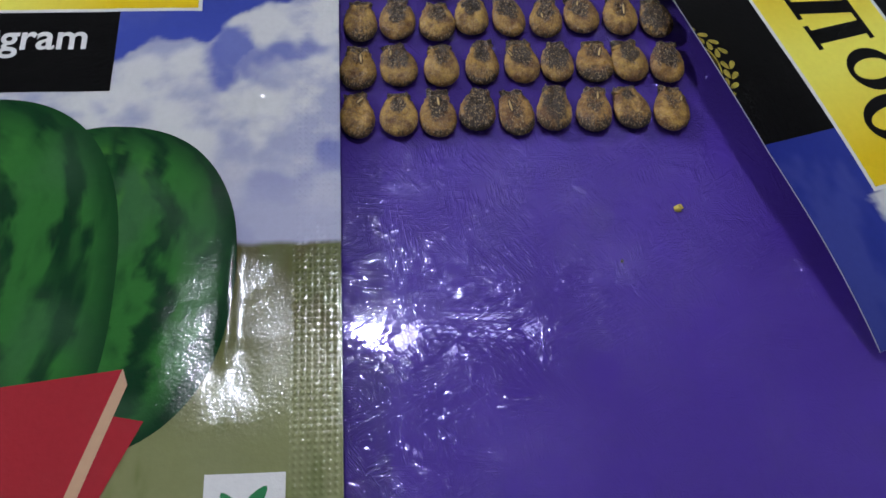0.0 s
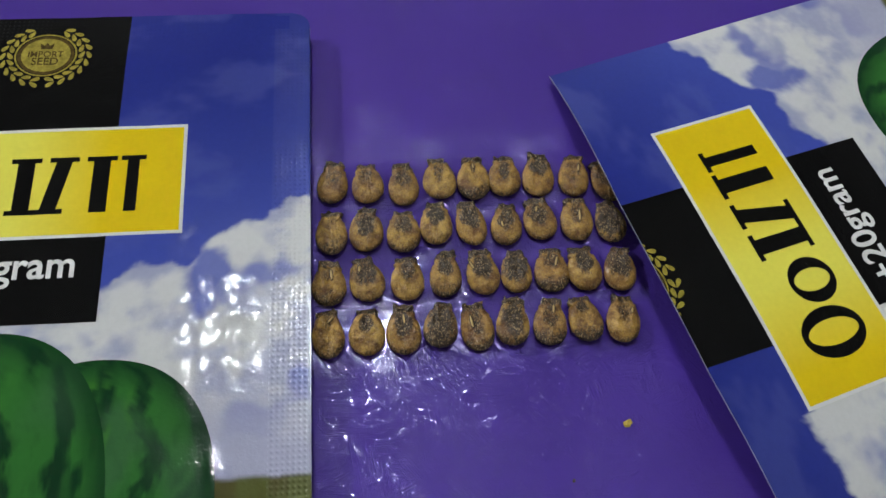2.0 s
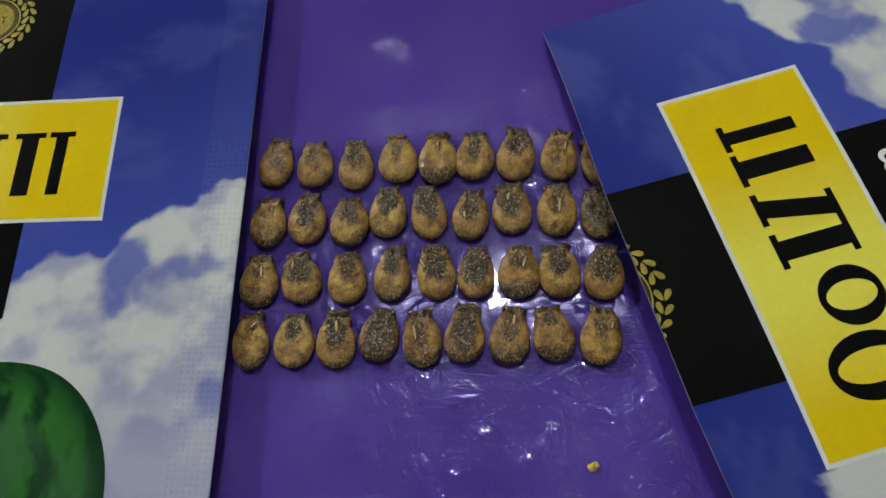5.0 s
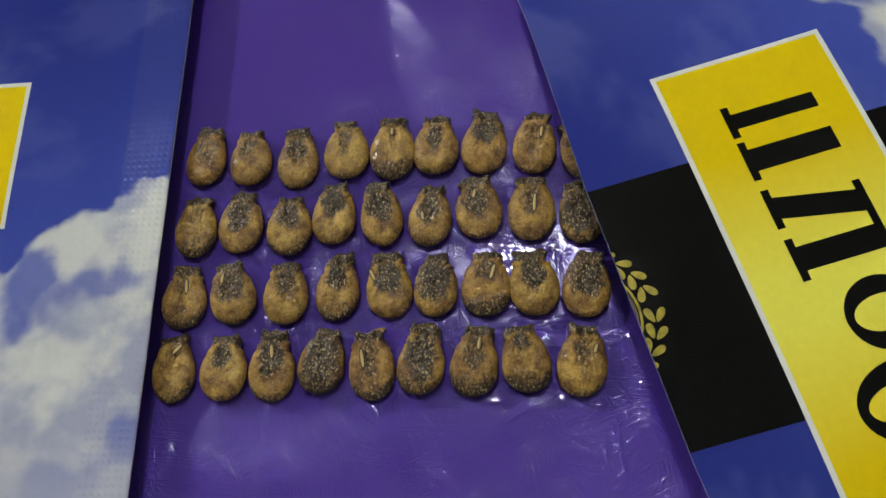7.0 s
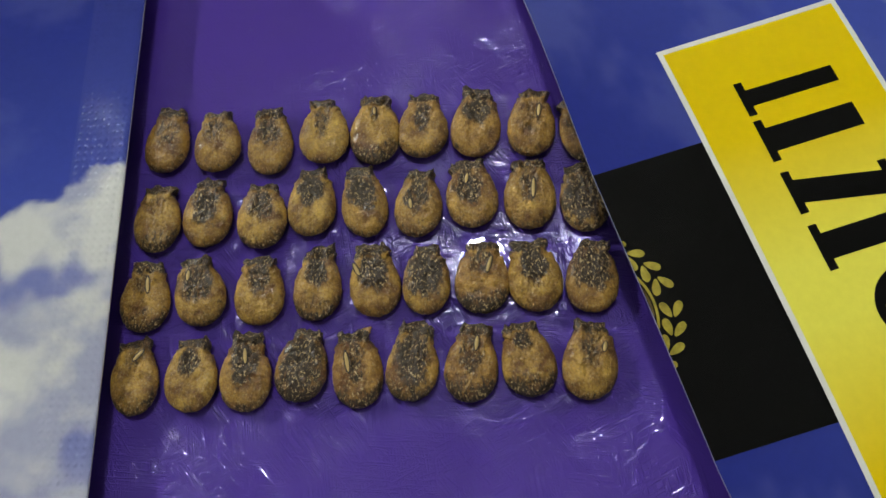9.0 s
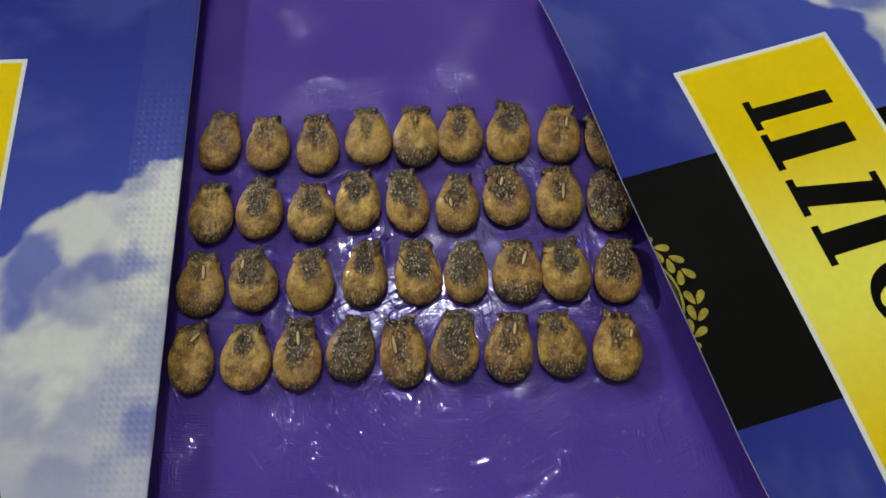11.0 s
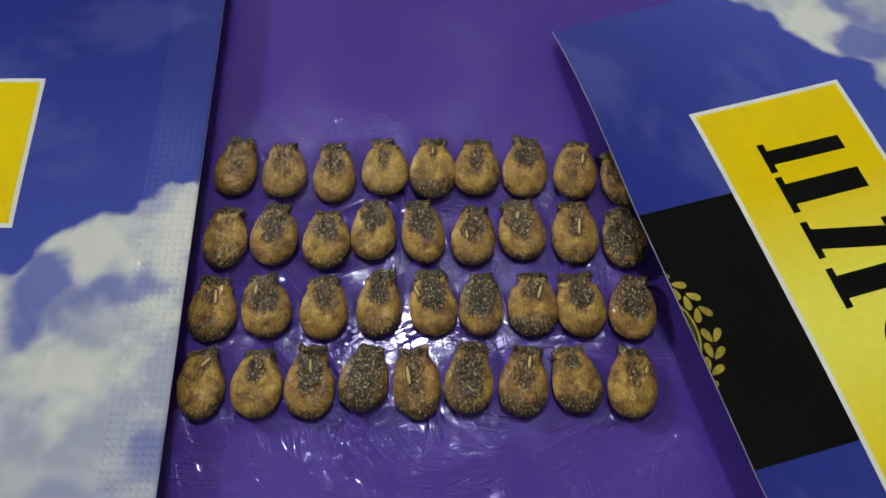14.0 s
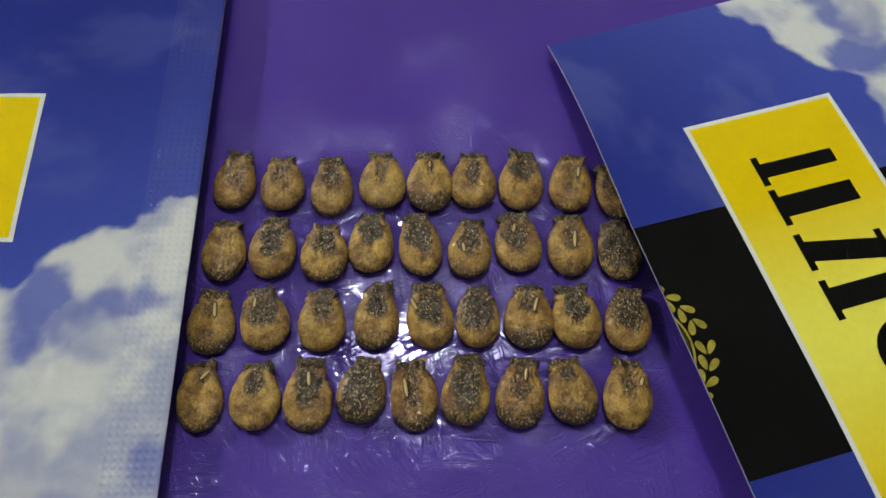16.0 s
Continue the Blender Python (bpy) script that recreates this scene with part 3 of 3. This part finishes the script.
    field = decal("yellow_field", [[(-3.07, -5.51), (3.22, -5.51), (3.19, -3.09), (-3.08, -3.11)]], shape, 0.012, YELLOW)
    part("yellow_field", field, border, "yellow panel paler in the middle")
    lift = 0.0145
    b, t = -5.04, -3.74
    mark = "black printed mark"
    put("ring_mark", arc_band(-0.86, -4.54, 0.49, 0.52, 0.25, 0.11, 0, 360, 36), lift, BLACK, mark, border)
    put("tall_ring_mark", arc_band(-1.95, -4.36, 0.52, 0.70, 0.26, 0.13, 0, 360, 36), lift, BLACK, mark, border)
    def capped(u0, u1, low, high, lean=0.0, wide=0.13, foot=True):
        """An upright bar with a broad cap, and a broad foot if it has one."""
        c, a = 0.11, lean
        base = [(u0 - wide, low), (u1 + wide, low), (u1 + wide, low + c), (u1, low + c)] if foot else [(u0, low), (u1, low)]
        end = [(u0, low + c), (u0 - wide, low + c)] if foot else []
        return [base + [(u1 + a, high - c), (u1 + a + wide, high - c), (u1 + a + wide, high), (u0 + a - wide, high), (u0 + a - wide, high - c), (u0 + a, high - c)] + end]

    put("upright_bar_mark", capped(-0.08, 0.26, b, t), lift, BLACK, mark, border)
    put("slanted_bar_mark", capped(0.46, 0.78, b, t, 0.22), lift, BLACK, mark, border)
    put("upright_bar_mark", capped(1.42, 1.76, b, t, foot=False), lift, BLACK, mark, border)
    put("upright_bar_mark", capped(2.10, 2.34, b, t, foot=False), lift, BLACK, mark, border)
    tail = put("banner_tail", [[(-1.98, -6.75), (-1.86, -5.64), (-3.05, -5.64)]], 0.006, WHITE, "small yellow banner tail with a white edge")
    put("tail_field", [[(-2.05, -6.45), (-1.94, -5.66), (-2.86, -5.66)]], 0.009, YELLOW, "", tail)
    part("weight_lettering", lettering("\u00b120gram", shape, -1.40, 1.30, -6.42, 0.008, WHITE), panel, "white printed lettering on black")
    if shape.mouth <= shape.rim:
        part("top_seal", top_seal(shape), packet, "sealed top pressed with rows of dots")
        part("side_seal", side_seal(shape), packet, "sealed side pressed with rows of dots")
    return packet


SLICE_RED = film_material("red_print", (0.36, 0.026, 0.034), 0.19)
RIND = film_material("rind_print", (0.55, 0.36, 0.22), 0.19)

# ---- the seeds: place in millimetres, lean in degrees ----
SEEDS = (
    ((1.1, 33.7, 5), (8.4, 33.1, -5), (15.9, 32.7, 0), (23.6, 33.6, -1), (30.8, 33.3, 0), (37.5, 33.6, 1), (44.8, 33.7, 7), (52.4, 33.1, 4), (59.2, 31.6, -15)),
    ((0.6, 21.8, -2), (7.8, 22.3, 1), (15.4, 21.5, 1), (22.2, 23.2, 1), (29.4, 22.7, -7), (36.8, 22.0, 3), (43.9, 23.0, -8), (51.6, 22.6, 0), (58.7, 21.7, -9)),
    ((0.0, 10.7, 1), (7.5, 11.2, -10), (15.6, 11.0, 0), (23.3, 11.5, 1), (30.8, 11.7, -7), (37.7, 11.4, 2), (44.9, 11.5, 1), (51.6, 11.3, -7), (58.9, 11.0, 6)),
    ((-0.4, 0.0, -7), (7.2, 0.0, 3), (14.3, 0.2, 1), (21.6, 0.8, 8), (28.7, 0.1, -6), (35.8, 0.5, 7), (43.2, 0.2, 5), (50.2, 0.5, -10), (57.8, 0.1, 6)),
)
# How wide and how long the dark stain is on each seed, row by row.
STAIN_SIZE = (
    ((1.0, 1.0), (0.8, 0.8), (0.9, 0.85), (0.5, 0.9), (0.35, 0.5), (0.55, 0.95), (1.0, 0.75), (0.8, 1.0), (1.1, 1.1)),
    ((0.5, 0.6), (1.0, 1.1), (0.9, 0.9), (0.8, 0.8), (0.9, 0.95), (0.8, 1.0), (0.9, 1.0), (0.6, 1.0), (1.3, 1.4)),
    ((0.6, 0.55), (1.1, 1.0), (0.7, 0.85), (0.7, 0.8), (0.9, 1.0), (1.2, 1.2), (0.7, 0.6), (0.75, 0.95), (1.2, 1.1)),
    ((0.5, 0.4), (0.7, 0.7), (0.8, 1.05), (1.3, 1.5), (0.6, 1.2), (1.0, 1.35), (0.7, 1.0), (0.65, 0.45), (0.65, 0.85)),
)
# How dark that stain is, and how dark the foot of the seed.
STAIN_DEPTH = (
    ((0.55, 0.2), (0.6, 0.0), (0.75, 0.0), (0.6, 0.1), (0.6, 0.7), (0.8, 0.2), (0.95, 0.0), (0.4, 0.1), (0.6, 0.5)),
    ((0.4, 0.6), (0.9, 0.1), (0.8, 0.4), (1.25, 0.2), (1.15, 0.1), (0.8, 0.3), (0.9, 0.2), (0.6, 0.2), (1.0, 0.5)),
    ((0.5, 0.7), (0.8, 0.2), (0.8, 0.0), (1.05, 0.6), (1.0, 0.0), (1.1, 0.1), (0.7, 0.9), (1.25, 0.0), (0.95, 0.0)),
    ((0.35, 0.4), (0.9, 0.1), (1.0, 0.3), (1.0, 0.9), (0.65, 0.7), (1.0, 0.5), (0.6, 0.8), (0.8, 0.9), (0.6, 0.1)),
)
# The pale split in some seed coats: row, column, place across and along, length, turn.
SPLITS = ((0, 4, 0.0, 2.6, 1.3, 0), (0, 7, 1.0, 1.4, 2.0, 5), (1, 5, -0.9, -0.3, 1.6, -10), (1, 6, -0.2, 2.2, 1.6, 20), (1, 7, 0.5, 0.4, 3.0, 5),
          (2, 0, 0.5, 1.6, 2.4, -5), (2, 1, -0.9, 2.2, 1.6, 15), (2, 4, -2.0, 1.6, 2.0, -20), (2, 6, 1.0, 1.4, 2.4, 16), (3, 0, 0.9, 2.6, 2.0, 50),
          (3, 2, 0.1, 2.0, 2.2, -6), (3, 4, -1.0, 0.9, 2.9, -4), (3, 6, 0.6, 2.4, 2.0, 3), (3, 8, 1.6, 1.6, 1.4, 10))


def seed_surface(rng, wide, long, dark, foot):
    """One flat, egg-shaped seed with a blunt, lumpy, dark crown; its tip points along y. Millimetres inside."""
    half_w, half_l, thick = 3.30 * rng.uniform(0.94, 1.06), 5.0 * rng.uniform(0.95, 1.05), 1.25 * rng.uniform(0.88, 1.12)
    taper, off = rng.uniform(0.12, 0.22), rng.uniform(0, 50)
    rings, seg = 34, 96
    edge = rng.uniform(0.92, 1.08)
    rise = rng.uniform(0.0, 0.50)
    flare, lean = rng.uniform(-0.62, -0.22), rng.uniform(-0.30, 0.30)
    ears = (rng.uniform(0.0, 0.35), rng.uniform(0.0, 0.35))
    crook = rng.uniform(-0.05, 0.05)

    def egg(a):
        return half_w * math.sin(a) * (1 - taper * math.cos(a)), half_l * 0.96 * math.cos(a)

    def outline(a, k):
        """The seed's ring at k of its size: an egg whose small end is a blunt block."""
        x, y = egg(a)
        if abs(a) < edge:
            sx, sy = egg(edge)
            s = abs(a) / edge
            peak = half_l * 0.96 + rise
            if s > 0.5:
                f = (s - 0.5) / 0.5
                bx, by = sx + (flare - 0.10) * math.sin((1 - f) * math.pi / 2), sy + (peak - 0.60 - sy) * (1 - f)
            else:
                f = s / 0.5
                bx = (sx + flare - 0.10) * math.sin(f * math.pi / 2) ** 0.8
                by = peak - 0.60 * f ** 2.2 + ears[a > 0] * math.exp(-((f - 0.7) / 0.25) ** 2)
            bx = math.copysign(bx, a) + lean * (by - sy) / (peak - sy)
            w = smooth(0.30, 0.75, k)
            x, y = x + (bx - x) * w, y + (by - y) * w
        rough = (0.28 * smooth(edge + 0.15, edge - 0.1, abs(a)) + 0.05) * k ** 3
        x += rough * 1.7 * noise.fractal((math.sin(a) * 3 + off, math.cos(a) * 5, 1.0), 0.8, 2.0, 3)
        y += rough * 1.9 * noise.fractal((math.sin(a) * 5, math.cos(a) * 4 + off, 2.0), 0.8, 2.0, 3)
        return (x + crook * y * abs(y) * 0.2) * k, y * k

    verts, faces, stain_shade = [], [], []

    def height(k, x, y):
        dome = thick * (1 - k ** 2.9) ** 0.5
        dent = 0.22 * math.exp(-((x / 1.1) ** 2 + ((y - 1.2) / 2.0) ** 2))
        ridge = 0.10 * smooth(1.4, 0.2, abs(abs(x) - 1.5)) * smooth(1.0, 3.4, y)
        rough = 0.20 * noise.fractal((x * 0.55 + off, y * 0.55, off), 0.8, 2.0, 3)
        tip = smooth(2.9, 4.1, y)
        scar = smooth(2.6, 0.9, math.hypot(x, (y - 1.4) * 0.62))
        rough += (0.05 + 0.12 * scar) * noise.fractal((x * 1.9, y * 1.4, off + 7), 0.7, 2.2, 3)
        lump = 0.85 * noise.fractal((x * 1.2, y * 1.0, off), 0.8, 2.0, 3) - 0.15
        return dome - dent + ridge + rough * (1 - k ** 6) + tip * lump * (1 - k ** 5)

    for top in (True, False):
        for i in range(rings + 1):
            k = (i / rings) ** 0.8
            for j in range(seg):
                a = 2 * math.pi * (j / seg)
                a = a - 2 * math.pi if a > math.pi else a
                x, y = outline(a, k)
                z = height(k, x, y) if top else -thick * 0.85 * (1 - k ** 2.4) ** 0.5
                verts.append((x * 0.001, y * 0.001, (z + thick * 0.9) * 0.001))
                middle = 3.2 - 2.1 * long
                reach = math.hypot(x / (2.25 * wide), (y - middle) / (2.9 * long)) + 0.30 * noise.fractal((x * 0.9, y * 0.6, off), 0.9, 2.0, 3)
                c = 0.80 * dark * smooth(1.3, 0.55, reach)
                crown = smooth(2.9, 3.9, y + 0.5 * noise.noise((x * 1.1, off, 4.0))) * (0.45 + 0.35 * dark)
                low = foot * 0.60 * smooth(-0.6, -3.4, y + 0.9 * noise.fractal((x * 0.7, off, y * 0.5), 0.9, 2.0, 2))
                # Besides the brown rim, the dome's edge shade is painted in, strongest below.
                c = max(c, crown, low) + 0.34 * smooth(0.72, 1.0, k) * (0.45 + 0.55 * smooth(0.0, -4.0, y))
                stain_shade.append((c, c, c, 1))
        base = 0 if top else (rings + 1) * seg
        for i in range(rings):
            for j in range(seg):
                p, q = base + i * seg + j, base + i * seg + (j + 1) % seg
                f = (p, p + seg, q + seg, q) if i else (p, p + seg, q + seg)
                faces.append(tuple(reversed(f)) if top else f)
    return verts, faces, stain_shade


def build_seeds():
    splits = {}
    for r, c, x, y, length, turn in SPLITS:
        splits[r, c] = (x, y, length, turn)
    for r, row in enumerate(SEEDS):
        for c, (x, y, lean) in enumerate(row):
            rng = random.Random(100 + 9 * r + c)
            (wide, long), (depth, foot) = STAIN_SIZE[r][c], STAIN_DEPTH[r][c]
            verts, faces, stain_shade = seed_surface(rng, wide, long, depth, foot)
            me = mesh_of("seed", verts, faces, SEED)
            colours(me, "stain_shade", stain_shade)
            ob = new("watermelon_seed", me)
            low = sheet_height(x / 10, y / 10)
            ob.matrix_basis = pose(x * 0.001, y * 0.001 + 0.0002, low - 0.00003, rng.uniform(-2, 2), rng.uniform(-3, 3), -lean)
            dark = wide * long * depth > 0.95
            text = "flat tan seed " + ("mostly stained dark brown" if dark else "with dark stained crown")
            if (r, c) in splits:
                text += ", pale split"
            tagged(ob, text + ", on purple", "seed", "rows of seeds")
            if (r, c) in splits:
                sx, sy, length, turn = splits[r, c]
                top = max(v[2] for v in verts if math.hypot(v[0] - sx * 0.001, v[1] - sy * 0.001) < 0.0006)
                v2, f2 = [], []
                n = 16
                for i in range(6):
                    k = i / 5
                    for j in range(n):
                        a = 2 * math.pi * j / n
                        px, py = 0.26 * math.sin(a) * k, length / 2 * math.cos(a) * k * (1 if math.cos(a) > 0 else 0.9)
                        v2.append((px * 0.001, py * 0.001, 0.00016 * (1 - k * k) - 0.00006))
                for i in range(5):
                    for j in range(n):
                        p, q = i * n + j, i * n + (j + 1) % n
                        f2.append((q, q + n, p + n, p) if i else (q + n, p + n, p))
                groove = [(1.5 * p[0], 1.15 * p[1], 0.4 * p[2]) for p in v2]
                g = part("groove", mesh_of("groove", groove, f2, GROOVE), ob, "dark groove round the split")
                g.matrix_basis = pose(sx * 0.001, sy * 0.001, top + 0.00001, 0, 0, -turn)
                s = part("split", mesh_of("split", v2, f2, PALE), ob, "pale split in the seed coat")
                s.matrix_basis = pose(sx * 0.001, sy * 0.001, top + 0.00005, 0, 0, -turn)


def build_crumb(name, label, category, x, y, size, material, seed):
    bm = bmesh.new()
    bmesh.ops.create_icosphere(bm, subdivisions=3, radius=1.0)
    for v in bm.verts:
        d = 1 + 0.5 * noise.noise(v.co * 1.6 + Vector((seed, 0, 0)))
        v.co = Vector((v.co.x * size * d, v.co.y * size * 0.65 * d, max(-0.3, v.co.z * 0.4 * d) * size))
    me = bpy.data.meshes.new(name)
    bm.to_mesh(me)
    bm.free()
    me.materials.append(material)
    ob = new(name, me)
    ob.matrix_basis = pose(x * CM, y * CM, sheet_height(x, y) + 0.28 * size, 0, 0, 25 * seed)
    tagged(ob, label, category)


build_room()
build_table()
build_sheet()
build_lamp()
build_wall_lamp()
build_packet("unopened glossy seed packet with blue sky print, lying flat", Shape(-5.8, 5.8, 0.0, -19.0, 0.40, 0.40, 0.50, 1.0), pose(-0.0613, 0.0775, 0, 0, 0, 0))
build_packet("opened seed packet with its top cut off, lying turned sideways", Shape(-5.62, 5.62, -1.57, -19.0, 0.22, 0.83, 0.22, 7.0), pose(0.04955, -0.0001, 0, 0, 0, 106.8))
build_seeds()
build_crumb("chaff_fleck", "tiny yellow chaff fleck lying on purple plastic", "fleck", 5.55, -2.02, 0.0009, FLECK, 1)
build_crumb("dark_speck", "tiny dark speck lying on purple plastic", "speck", 4.39, -3.0, 0.0004, GROOVE, 3)
build_crumb("husk_flake", "tiny brown husk flake beside a seed", "flake", 2.95, 0.52, 0.0009, HUSK, 2)
